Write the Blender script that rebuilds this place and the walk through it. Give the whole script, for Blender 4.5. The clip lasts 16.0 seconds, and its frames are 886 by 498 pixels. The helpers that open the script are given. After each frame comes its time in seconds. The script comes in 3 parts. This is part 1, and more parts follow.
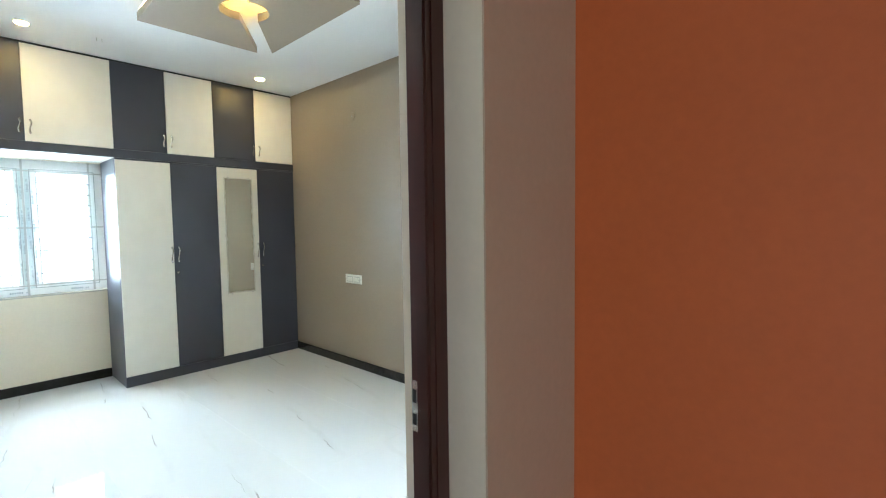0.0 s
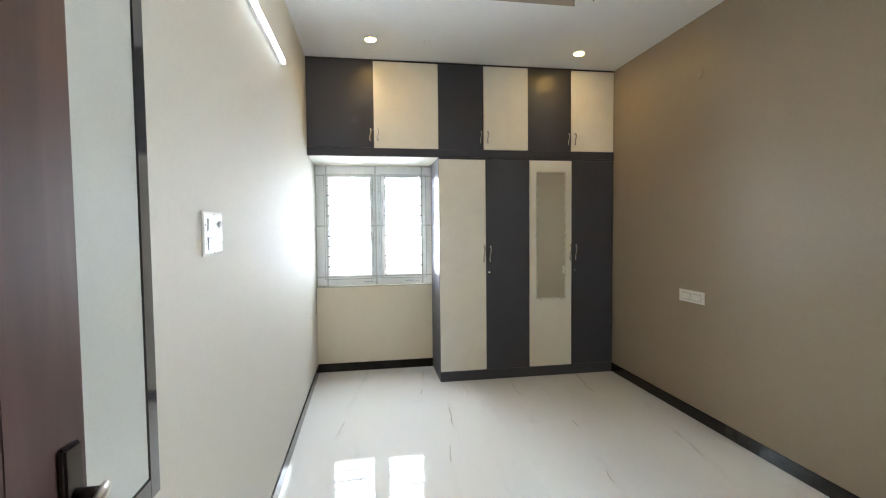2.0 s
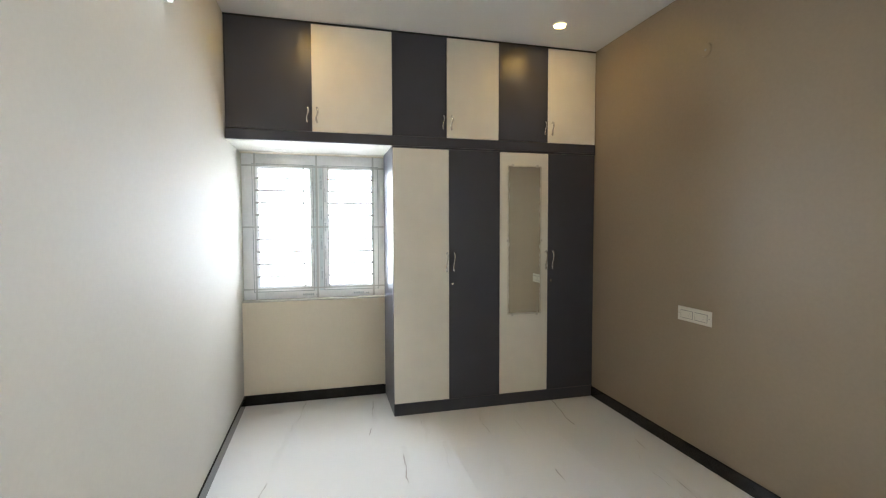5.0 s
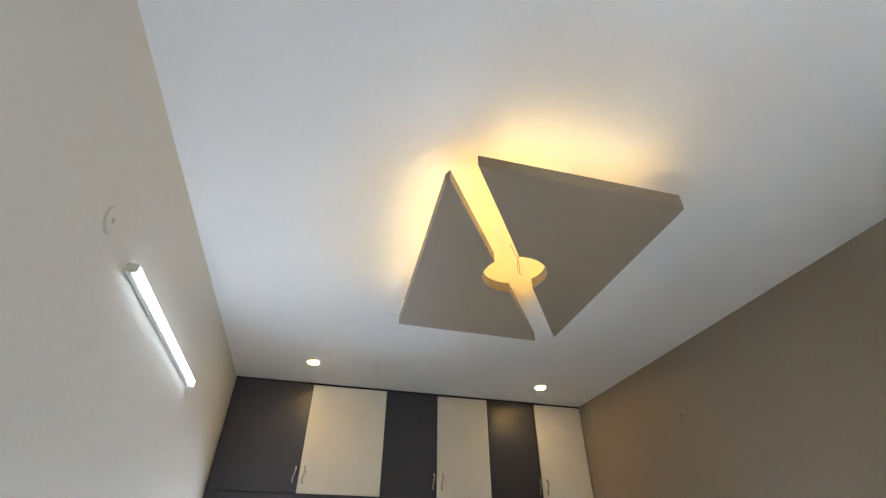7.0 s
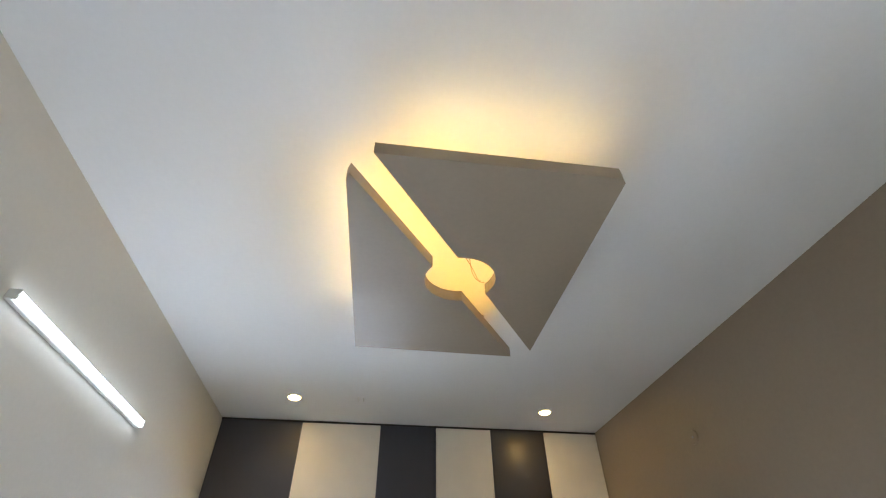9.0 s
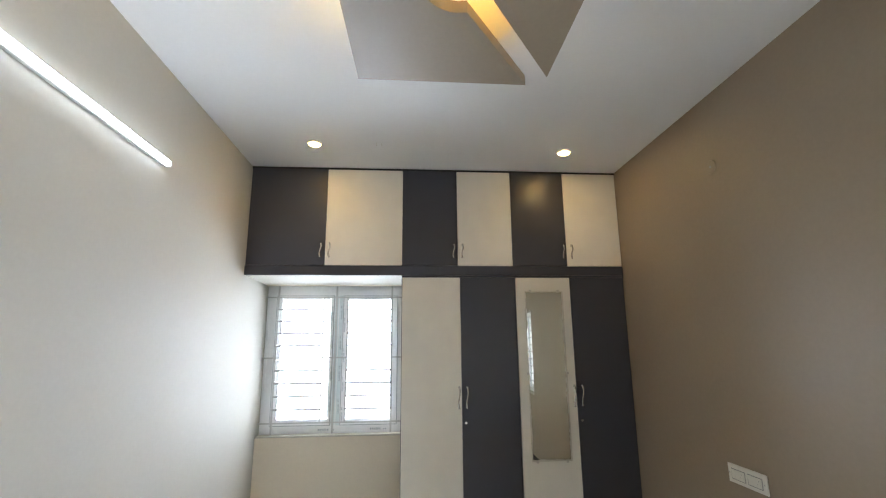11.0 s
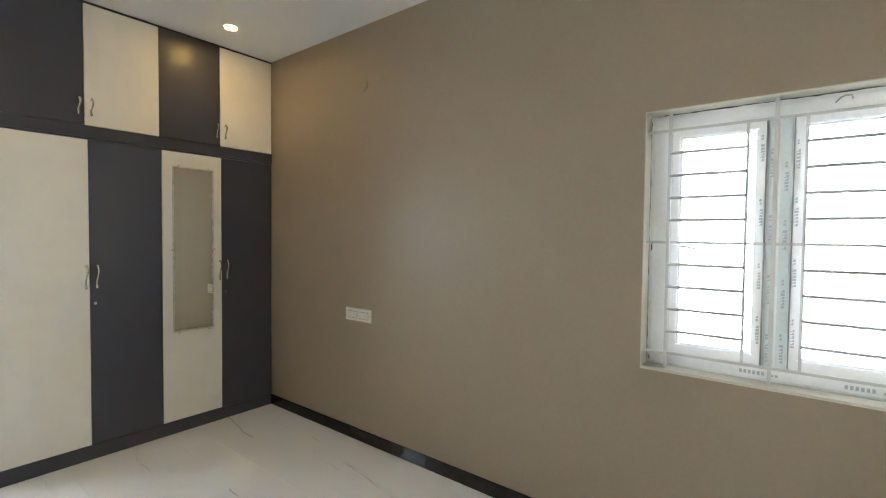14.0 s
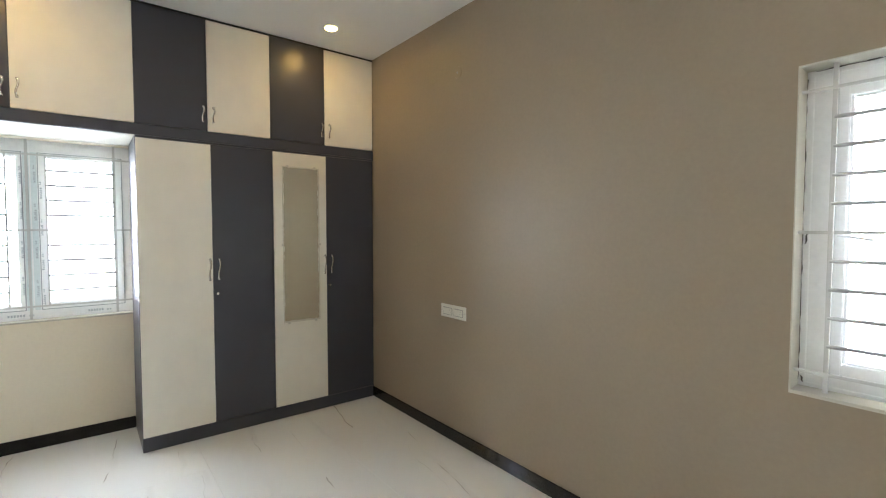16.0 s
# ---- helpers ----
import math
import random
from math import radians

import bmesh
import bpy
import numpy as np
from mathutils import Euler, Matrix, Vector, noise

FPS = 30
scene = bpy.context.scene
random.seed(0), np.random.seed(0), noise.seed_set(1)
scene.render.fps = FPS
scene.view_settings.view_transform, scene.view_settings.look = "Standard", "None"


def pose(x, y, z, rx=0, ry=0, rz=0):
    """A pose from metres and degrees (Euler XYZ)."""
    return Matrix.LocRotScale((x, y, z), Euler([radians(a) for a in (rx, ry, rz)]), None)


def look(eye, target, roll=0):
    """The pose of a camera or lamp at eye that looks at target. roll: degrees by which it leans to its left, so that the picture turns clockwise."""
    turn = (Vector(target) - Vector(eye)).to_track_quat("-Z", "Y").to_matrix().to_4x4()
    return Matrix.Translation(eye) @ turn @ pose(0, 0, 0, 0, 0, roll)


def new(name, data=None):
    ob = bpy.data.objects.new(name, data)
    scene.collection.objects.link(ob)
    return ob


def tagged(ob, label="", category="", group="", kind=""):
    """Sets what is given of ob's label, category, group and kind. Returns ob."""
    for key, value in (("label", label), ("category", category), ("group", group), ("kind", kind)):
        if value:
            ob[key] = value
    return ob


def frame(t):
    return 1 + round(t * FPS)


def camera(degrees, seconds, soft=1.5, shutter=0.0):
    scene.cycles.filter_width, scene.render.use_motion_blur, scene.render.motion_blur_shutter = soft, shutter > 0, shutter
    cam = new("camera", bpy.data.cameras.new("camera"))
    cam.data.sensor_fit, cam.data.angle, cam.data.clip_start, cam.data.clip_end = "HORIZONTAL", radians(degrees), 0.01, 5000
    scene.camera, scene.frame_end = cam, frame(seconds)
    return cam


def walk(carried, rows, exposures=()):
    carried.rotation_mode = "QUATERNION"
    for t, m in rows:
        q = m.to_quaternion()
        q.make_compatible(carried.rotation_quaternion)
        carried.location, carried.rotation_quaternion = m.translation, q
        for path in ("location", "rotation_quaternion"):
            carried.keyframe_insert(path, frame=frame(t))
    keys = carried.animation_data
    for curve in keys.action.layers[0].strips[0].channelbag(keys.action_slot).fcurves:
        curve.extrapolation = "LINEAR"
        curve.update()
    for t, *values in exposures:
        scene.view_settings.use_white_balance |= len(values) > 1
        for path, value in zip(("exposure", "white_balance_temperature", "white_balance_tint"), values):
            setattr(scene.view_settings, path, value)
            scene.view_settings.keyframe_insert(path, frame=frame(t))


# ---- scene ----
cam = camera(88.1, 16.0, soft=1.15)
PATH = [
    (0, (0.002, 0.18, 1.532), (-1.345, 1.653, 1.413), -0.8),
    (0.5, (-0.113, 0.324, 1.518), (-1.826, 1.35, 1.403), -0.8),
    (1, (-0.275, 0.477, 1.506), (-2.192, 1.035, 1.402), -1.2),
    (1.5, (-0.509, 0.562, 1.507), (-2.468, 0.948, 1.408), -0.8),
    (2, (-0.76, 0.605, 1.491), (-2.731, 0.931, 1.401), -0.6),
    (2.5, (-1.018, 0.642, 1.476), (-2.981, 1.013, 1.385), -0.4),
    (3, (-1.217, 0.663, 1.484), (-3.158, 1.132, 1.388), -0.3),
    (5.5, (-1.483, 0.781, 1.551), (-3.414, 1.295, 1.469), -0.2),
    (6, (-1.387, 0.796, 1.635), (-3.312, 1.293, 1.852), -0.0),
    (6.5, (-1.3, 0.768, 1.705), (-3.091, 1.232, 2.464), 0.2),
    (7, (-1.256, 0.759, 1.718), (-2.816, 1.171, 2.9), 0.2),
    (7.5, (-1.244, 0.809, 1.728), (-2.716, 1.213, 3.019), 0.1),
    (8, (-1.282, 0.93, 1.722), (-2.729, 1.293, 3.052), -0.1),
    (8.2, (-1.312, 1.0, 1.732), (-2.775, 1.324, 3.064), -0.1),
    (10.3, (-1.46, 1.32, 1.72), (-3.103, 1.452, 2.853), -0.5),
    (10.5, (-1.481, 1.316, 1.68), (-3.221, 1.459, 2.648), -0.6),
    (11, (-1.51, 1.336, 1.624), (-3.462, 1.486, 2.036), -0.5),
    (11.5, (-1.528, 1.347, 1.57), (-3.521, 1.501, 1.643), -0.6),
    (12, (-1.52, 1.339, 1.563), (-3.514, 1.494, 1.542), -0.5),
    (12.5, (-1.494, 1.222, 1.564), (-3.455, 1.609, 1.509), -0.4),
    (13, (-1.402, 1.091, 1.544), (-3.205, 1.956, 1.488), 0.1),
    (13.5, (-1.357, 0.928, 1.548), (-2.831, 2.278, 1.487), 0.3),
    (14, (-1.352, 0.791, 1.547), (-2.582, 2.367, 1.483), 0.6),
    (14.5, (-1.362, 0.77, 1.551), (-2.487, 2.422, 1.48), 0.6),
    (15, (-1.385, 0.811, 1.545), (-2.479, 2.484, 1.469), 0.6),
    (15.5, (-1.388, 0.878, 1.534), (-2.614, 2.456, 1.457), 0.5),
    (16, (-1.4, 1.01, 1.531), (-2.975, 2.24, 1.447), -0.0),
]
EXPOSURES = [(0.0, 2.25, 5400, 2), (0.5, 1.85, 5400, 2), (1.0, 1.68, 5600, 4), (1.5, 1.8, 6000, 9), (2.0, 1.58, 6150, 11), (3.0, 1.46, 6250, 13),
             (5.5, 1.45, 6200, 13), (6.0, 1.43, 6150, 14), (7.0, 1.14, 5900, 14.5), (8.0, 1.1, 5850, 14.5), (10.5, 1.2, 5850, 14), (11.0, 1.36, 6000, 14),
             (12.0, 1.42, 6050, 13), (12.5, 1.48, 6050, 13), (13.0, 1.72, 6050, 13), (14.0, 1.66, 6150, 12), (16.0, 1.76, 6150, 12)]
walk(cam, [(t, look(eye, target, roll)) for t, eye, target, roll in PATH], EXPOSURES)

# ---- world and lights ----
world = bpy.data.worlds.new("sky")
scene.world = world
world.use_nodes = True
wn, wl = world.node_tree.nodes, world.node_tree.links
sky = wn.new("ShaderNodeTexSky")
sky.sky_type, sky.sun_disc = "NISHITA", False
sky.sun_elevation, sky.sun_rotation = radians(58), radians(197)
wl.new(sky.outputs[0], wn["Background"].inputs[0])
wn["Background"].inputs[1].default_value = 0.12


def lamp(name, kind, energy, colour, m, **more):
    data = bpy.data.lights.new(name, kind)
    data.energy, data.color = energy, colour
    for key, value in more.items():
        if key == "size":
            data.shape, data.size, data.size_y = "RECTANGLE", value[0], value[1]
        elif key == "radius":
            data.shadow_soft_size = value
        elif key == "spread":
            data.spread = radians(value)
        elif key == "cone":
            data.spot_size, data.spot_blend = radians(value), 0.7
    ob = new(name, data)
    ob.matrix_world = m
    return ob


lamp("sun", "SUN", 2.0, (1, 0.95, 0.88), look((0, 0, 9), (0.29, 0.95, 7.4))).data.angle = radians(0.5)
SKY = (0.86, 0.94, 1.0)
lamp("sky_light_back_window", "AREA", 25, SKY, look((-5.88, 0.695, 1.52), (-4.88, 0.75, 1.42)), size=(1.2, 1.25), spread=150)
lamp("sky_light_side_window", "AREA", 17, SKY, look((-1.45, 3.335, 1.52), (-1.57, 2.335, 1.34)), size=(0.98, 1.2), spread=150)
# Added warm fill for the hall, set in an assumed opening out of view.
lamp("hall_fill_light", "AREA", 2.9, (1.0, 0.76, 0.50), look((1.28, -1.3, 1.5), (-0.4, 0.8, 1.3)), size=(0.9, 1.8))
WARM = (1.0, 0.80, 0.54)

# ---- materials ----
def mat(name, colour, rough=0.5, metal=0.0, var=0.06, scale=6.0, bump=0.0, bump_scale=60.0, coat=0.0, spec=0.5, second=None):
    """Paint-like surface: two scales of tone variation, fine relief, uneven gloss."""
    m = bpy.data.materials.new(name)
    m.use_nodes = True
    n, l = m.node_tree.nodes, m.node_tree.links
    b = n["Principled BSDF"]
    tc = n.new("ShaderNodeTexCoord")
    big, fine = n.new("ShaderNodeTexNoise"), n.new("ShaderNodeTexNoise")
    big.inputs["Scale"].default_value, fine.inputs["Scale"].default_value = scale * 0.25, scale * 8
    big.inputs["Detail"].default_value, fine.inputs["Detail"].default_value = 3, 4
    for t in (big, fine):
        l.new(tc.outputs["Object"], t.inputs["Vector"])
    add = n.new("ShaderNodeMath")
    add.operation = "ADD"
    l.new(big.outputs["Fac"], add.inputs[0])
    l.new(fine.outputs["Fac"], add.inputs[1])
    ramp = n.new("ShaderNodeMapRange")
    ramp.inputs["From Min"].default_value, ramp.inputs["From Max"].default_value = 0.6, 1.4
    l.new(add.outputs[0], ramp.inputs["Value"])
    mix = n.new("ShaderNodeMix")
    mix.data_type = "RGBA"
    low = [c * (1 - var) for c in colour]
    high = second or [min(1, c * (1 + var)) for c in colour]
    mix.inputs["A"].default_value, mix.inputs["B"].default_value = (*low, 1), (*high, 1)
    l.new(ramp.outputs["Result"], mix.inputs["Factor"])
    l.new(mix.outputs["Result"], b.inputs["Base Color"])
    rr = n.new("ShaderNodeMapRange")
    rr.inputs["To Min"].default_value, rr.inputs["To Max"].default_value = rough * 0.88, min(1, rough * 1.12)
    l.new(big.outputs["Fac"], rr.inputs["Value"])
    l.new(rr.outputs["Result"], b.inputs["Roughness"])
    b.inputs["Metallic"].default_value = metal
    b.inputs["Coat Weight"].default_value = coat
    b.inputs["Coat Roughness"].default_value = 0.08
    b.inputs["Specular IOR Level"].default_value = spec
    if bump:
        bt, bn = n.new("ShaderNodeTexNoise"), n.new("ShaderNodeBump")
        bt.inputs["Scale"].default_value, bt.inputs["Detail"].default_value = bump_scale, 3
        bn.inputs["Strength"].default_value, bn.inputs["Distance"].default_value = bump, 0.002
        l.new(tc.outputs["Object"], bt.inputs["Vector"])
        l.new(bt.outputs["Fac"], bn.inputs["Height"])
        l.new(bn.outputs["Normal"], b.inputs["Normal"])
    return m


def glow(name, colour, strength):
    m = bpy.data.materials.new(name)
    m.use_nodes = True
    b = m.node_tree.nodes["Principled BSDF"]
    b.inputs["Base Color"].default_value = (0.8, 0.8, 0.8, 1)
    b.inputs["Emission Color"].default_value = (*colour, 1)
    b.inputs["Emission Strength"].default_value = strength
    return m


def grain_wood(name, dark, light, rough, coat):
    m = bpy.data.materials.new(name)
    m.use_nodes = True
    n, l = m.node_tree.nodes, m.node_tree.links
    b = n["Principled BSDF"]
    tc, mp = n.new("ShaderNodeTexCoord"), n.new("ShaderNodeMapping")
    mp.inputs["Scale"].default_value = (8, 8, 0.8)
    l.new(tc.outputs["Object"], mp.inputs["Vector"])
    a, c = n.new("ShaderNodeTexNoise"), n.new("ShaderNodeTexNoise")
    a.inputs["Scale"].default_value, a.inputs["Detail"].default_value, a.inputs["Distortion"].default_value = 2.0, 4, 0.8
    c.inputs["Scale"].default_value = 1.3
    l.new(mp.outputs["Vector"], a.inputs["Vector"])
    l.new(tc.outputs["Object"], c.inputs["Vector"])
    add = n.new("ShaderNodeMath")
    add.operation = "MULTIPLY_ADD"
    add.inputs[1].default_value, add.inputs[2].default_value = 0.7, 0.0
    l.new(a.outputs["Fac"], add.inputs[0])
    add2 = n.new("ShaderNodeMath")
    add2.operation = "MULTIPLY_ADD"
    add2.inputs[1].default_value = 0.4
    l.new(c.outputs["Fac"], add2.inputs[0])
    l.new(add.outputs[0], add2.inputs[2])
    ramp = n.new("ShaderNodeValToRGB")
    ramp.color_ramp.elements[0].position, ramp.color_ramp.elements[1].position = 0.35, 0.75
    ramp.color_ramp.elements[0].color, ramp.color_ramp.elements[1].color = (*dark, 1), (*light, 1)
    l.new(add2.outputs[0], ramp.inputs["Fac"])
    l.new(ramp.outputs["Color"], b.inputs["Base Color"])
    b.inputs["Roughness"].default_value = rough
    b.inputs["Coat Weight"].default_value, b.inputs["Coat Roughness"].default_value = coat, 0.2
    bn = n.new("ShaderNodeBump")
    bn.inputs["Strength"].default_value, bn.inputs["Distance"].default_value = 0.06, 0.001
    l.new(a.outputs["Fac"], bn.inputs["Height"])
    l.new(bn.outputs["Normal"], b.inputs["Normal"])
    return m


def marble(name):
    """Glossy white vitrified tile with sparse thin brown-grey veins, different on each tile."""
    m = bpy.data.materials.new(name)
    m.use_nodes = True
    n, l = m.node_tree.nodes, m.node_tree.links
    b = n["Principled BSDF"]
    tc, info = n.new("ShaderNodeTexCoord"), n.new("ShaderNodeObjectInfo")
    shift, off = n.new("ShaderNodeVectorMath"), n.new("ShaderNodeVectorMath")
    shift.operation, off.operation = "ADD", "SCALE"
    off.inputs[0].default_value = (37.0, 19.0, 53.0)
    l.new(info.outputs["Random"], off.inputs["Scale"])
    l.new(tc.outputs["Object"], shift.inputs[0])
    l.new(off.outputs[0], shift.inputs[1])
    def math_node(op, a, c=None, k=None):
        t = n.new("ShaderNodeMath")
        t.operation = op
        for i, v in enumerate((a, c, k)):
            if v is None:
                continue
            if isinstance(v, (int, float)):
                t.inputs[i].default_value = v
            else:
                l.new(v, t.inputs[i])
        return t.outputs[0]

    def noise_tex(scale, detail, stretch=(1, 1, 1)):
        mp, t = n.new("ShaderNodeMapping"), n.new("ShaderNodeTexNoise")
        mp.inputs["Scale"].default_value = stretch
        l.new(shift.outputs[0], mp.inputs["Vector"])
        l.new(mp.outputs["Vector"], t.inputs["Vector"])
        t.inputs["Scale"].default_value, t.inputs["Detail"].default_value = scale, detail
        return t.outputs["Fac"]

    def ranged(v, lo, hi, a=0.0, c=1.0):
        r = n.new("ShaderNodeMapRange")
        r.inputs["From Min"].default_value, r.inputs["From Max"].default_value = lo, hi
        r.inputs["To Min"].default_value, r.inputs["To Max"].default_value = a, c
        l.new(v, r.inputs["Value"])
        return r.outputs["Result"]

    xyz = n.new("ShaderNodeSeparateXYZ")
    l.new(tc.outputs["Object"], xyz.inputs[0])
    wob = math_node("MULTIPLY", math_node("SUBTRACT", noise_tex(2.6, 6, (1, 0.4, 1)), 0.5), 0.16)
    run = math_node("ADD", math_node("MULTIPLY_ADD", xyz.outputs["X"], 0.17, xyz.outputs["Y"]), wob)
    rnd = info.outputs["Random"]

    def crack(a, c, width, lo, hi, scale):
        """A long thin crack at a random place across the tile, broken up along its length."""
        at = math_node("MULTIPLY_ADD", rnd, a, c)
        d = math_node("ABSOLUTE", math_node("SUBTRACT", run, at))
        w = math_node("MULTIPLY", noise_tex(9.0, 2), width * 2)
        line = math_node("SUBTRACT", 1.0, ranged(math_node("DIVIDE", d, w), 0.35, 1.0))
        return math_node("MULTIPLY", line, ranged(noise_tex(scale, 2, (1, 0.3, 1)), lo, hi))

    thin = math_node("MULTIPLY", math_node("MAXIMUM", crack(0.22, -0.10, 0.0045, 0.52, 0.60, 2.6), math_node("MULTIPLY", crack(-0.5, 0.34, 0.0022, 0.56, 0.64, 3.1), 0.6)), 0.62)
    soft = math_node("MULTIPLY", math_node("MAXIMUM", crack(0.22, -0.09, 0.030, 0.42, 0.6, 1.6), crack(-0.5, 0.36, 0.020, 0.5, 0.65, 2.0)), 0.35)
    base = n.new("ShaderNodeMix")
    base.data_type = "RGBA"
    base.inputs["A"].default_value, base.inputs["B"].default_value = (0.74, 0.735, 0.715, 1), (0.64, 0.63, 0.605, 1)
    l.new(soft, base.inputs["Factor"])
    top = n.new("ShaderNodeMix")
    top.data_type = "RGBA"
    top.inputs["B"].default_value = (0.19, 0.15, 0.11, 1)
    l.new(base.outputs["Result"], top.inputs["A"])
    l.new(thin, top.inputs["Factor"])
    l.new(top.outputs["Result"], b.inputs["Base Color"])
    b.inputs["Roughness"].default_value = 0.02
    b.inputs["Specular IOR Level"].default_value = 0.42
    wav, bn = n.new("ShaderNodeTexNoise"), n.new("ShaderNodeBump")
    wav.inputs["Scale"].default_value = 3.0
    bn.inputs["Strength"].default_value, bn.inputs["Distance"].default_value = 0.03, 0.01
    l.new(tc.outputs["Object"], wav.inputs["Vector"])
    l.new(wav.outputs["Fac"], bn.inputs["Height"])
    l.new(bn.outputs["Normal"], b.inputs["Normal"])
    return m


def clear_glass(name):
    m = bpy.data.materials.new(name)
    m.use_nodes = True
    b = m.node_tree.nodes["Principled BSDF"]
    b.inputs["Base Color"].default_value = (0.97, 0.99, 0.98, 1)
    b.inputs["Transmission Weight"].default_value, b.inputs["Roughness"].default_value = 1.0, 0.0
    b.inputs["IOR"].default_value = 1.45
    return m


# One wall paint in two tones: dimmed for the bright side wall, then brightened.
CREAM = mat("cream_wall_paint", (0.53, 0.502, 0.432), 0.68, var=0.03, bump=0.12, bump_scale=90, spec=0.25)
CREAM_LIT = mat("cream_wall_paint_lit", (0.79, 0.715, 0.575), 0.66, var=0.03, bump=0.12, bump_scale=90, spec=0.25)
TAUPE = mat("taupe_wall_paint", (0.285, 0.228, 0.163), 0.45, var=0.05, bump=0.14, bump_scale=90)
TAN = mat("tan_wall_paint", (0.50, 0.375, 0.27), 0.55, var=0.05, bump=0.14, bump_scale=90)
ORANGE = mat("orange_wall_paint", (0.56, 0.140, 0.037), 0.5, var=0.06, bump=0.14, bump_scale=90)
WHITE = mat("white_ceiling_paint", (0.8, 0.8, 0.79), 0.75, var=0.02, bump=0.08, bump_scale=70)
TILE = marble("white_marble_tile")
GROUT = mat("pale_grout", (0.72, 0.715, 0.69), 0.5)
GRANITE = mat("black_granite", (0.014, 0.013, 0.013), 0.11, var=0.5, scale=30, second=(0.028, 0.025, 0.024), spec=0.35)
LAMD = mat("charcoal_laminate", (0.049, 0.051, 0.067), 0.36, var=0.05, scale=20)
LAMC = mat("cream_laminate", (0.77, 0.735, 0.65), 0.34, var=0.05, scale=26)
GLOSSD = mat("glossy_charcoal_laminate", (0.040, 0.039, 0.041), 0.08, var=0.05, scale=20, coat=0.8)
LAMG = mat("pale_grey_laminate", (0.50, 0.51, 0.47), 0.18, var=0.04, scale=20)
EDGE = mat("black_edge_band", (0.02, 0.02, 0.022), 0.4, var=0.1)
UPVC = mat("white_upvc", (0.88, 0.89, 0.89), 0.35, var=0.05, bump=0.05)
TAPE = mat("grey_print", (0.36, 0.39, 0.41), 0.6)
PRINT = mat("faded_grey_print", (0.47, 0.51, 0.54), 0.6)
# The grille's steel darkened for the rods: their backlit shade is in the colour.
ROD = mat("backlit_steel_rod", (0.43, 0.43, 0.42), 0.45, var=0.12, scale=40)
STEEL = mat("white_painted_steel", (0.58, 0.58, 0.57), 0.4, var=0.08, scale=40)
CHROME = mat("brushed_chrome", (0.72, 0.71, 0.69), 0.22, 1.0, var=0.06, scale=40)
BRASS = mat("dark_bronze_metal", (0.06, 0.05, 0.045), 0.3, 0.9, var=0.2, scale=30)
SATIN = mat("satin_nickel", (0.55, 0.52, 0.47), 0.3, 1.0, var=0.1, scale=30)
PLATE = mat("white_switch_plastic", (0.66, 0.645, 0.585), 0.35, var=0.02)
PLATE_LINE = mat("grey_switch_gap", (0.3, 0.3, 0.29), 0.5)
PLATE_SOFT = mat("switch_rocker_plastic", (0.56, 0.555, 0.53), 0.3)
FILM = mat("pale_blue_protective_film", (0.70, 0.77, 0.78), 0.3, var=0.08, scale=12)
WOOD = grain_wood("dark_mahogany_veneer", (0.042, 0.0235, 0.021), (0.10, 0.054, 0.047), 0.42, 0.05)
FRAMEWOOD = grain_wood("dark_red_frame_wood", (0.026, 0.0062, 0.0045), (0.070, 0.0175, 0.012), 0.32, 0.0)
FRAMEWOOD.node_tree.nodes["Principled BSDF"].inputs["Specular IOR Level"].default_value = 0.5
BLACK = mat("black_plastic", (0.015, 0.015, 0.015), 0.4)
MIRROR = mat("silver_mirror", (0.80, 0.795, 0.71), 0.015, 1.0, var=0.005)
HAZED = mat("smudged_mirror_edge", (0.62, 0.585, 0.50), 0.45, 0.6, var=0.12, scale=40)
GLASS = clear_glass("window_glass")
CRACK = mat("dark_sealant_crack", (0.10, 0.095, 0.09), 0.9)
WIRE = mat("copper_wire_insulation", (0.35, 0.22, 0.12), 0.5)
STUCCO = mat("outside_stucco", (0.7, 0.69, 0.66), 0.8, bump=0.3)
GLARE = glow("bright_daylight_haze", (0.95, 0.98, 1.0), 1.55)
HAZE = glow("white_daylight_haze", (0.93, 0.98, 1.0), 1.35)
SLOTGLOW = glow("warm_slot_glow", (1.0, 0.57, 0.10), 10)
SPOTGLOW = glow("warm_spot_glow", (1.0, 0.62, 0.17), 60)
LEDGLOW = glow("warm_led_glow", (1.0, 0.70, 0.24), 9.5)
TUBEGLOW = glow("cool_tube_glow", (0.84, 0.94, 1.0), 3.6)

# ---- building helpers ----
ORIGIN = {}


def box(bm, x0, x1, y0, y1, z0, z1, bevel=0.0):
    c = ((x0 + x1) / 2, (y0 + y1) / 2, (z0 + z1) / 2)
    made = bmesh.ops.create_cube(bm, size=1, matrix=Matrix.Translation(c) @ Matrix.Diagonal((abs(x1 - x0), abs(y1 - y0), abs(z1 - z0), 1)))
    if bevel:
        edges = list({e for v in made["verts"] for e in v.link_edges})
        bmesh.ops.bevel(bm, geom=edges, offset=bevel, segments=2, affect="EDGES", clamp_overlap=True)
    return bm


def boxes(*rows, bevel=0.0):
    bm = bmesh.new()
    for r in rows:
        box(bm, *r, bevel=bevel)
    return bm


def rod(bm, a, b, r, segments=10):
    a, b = Vector(a), Vector(b)
    m = Matrix.Translation((a + b) / 2) @ (b - a).to_track_quat("Z", "Y").to_matrix().to_4x4()
    bmesh.ops.create_cone(bm, cap_ends=True, segments=segments, radius1=r, radius2=r, depth=(b - a).length, matrix=m)
    return bm


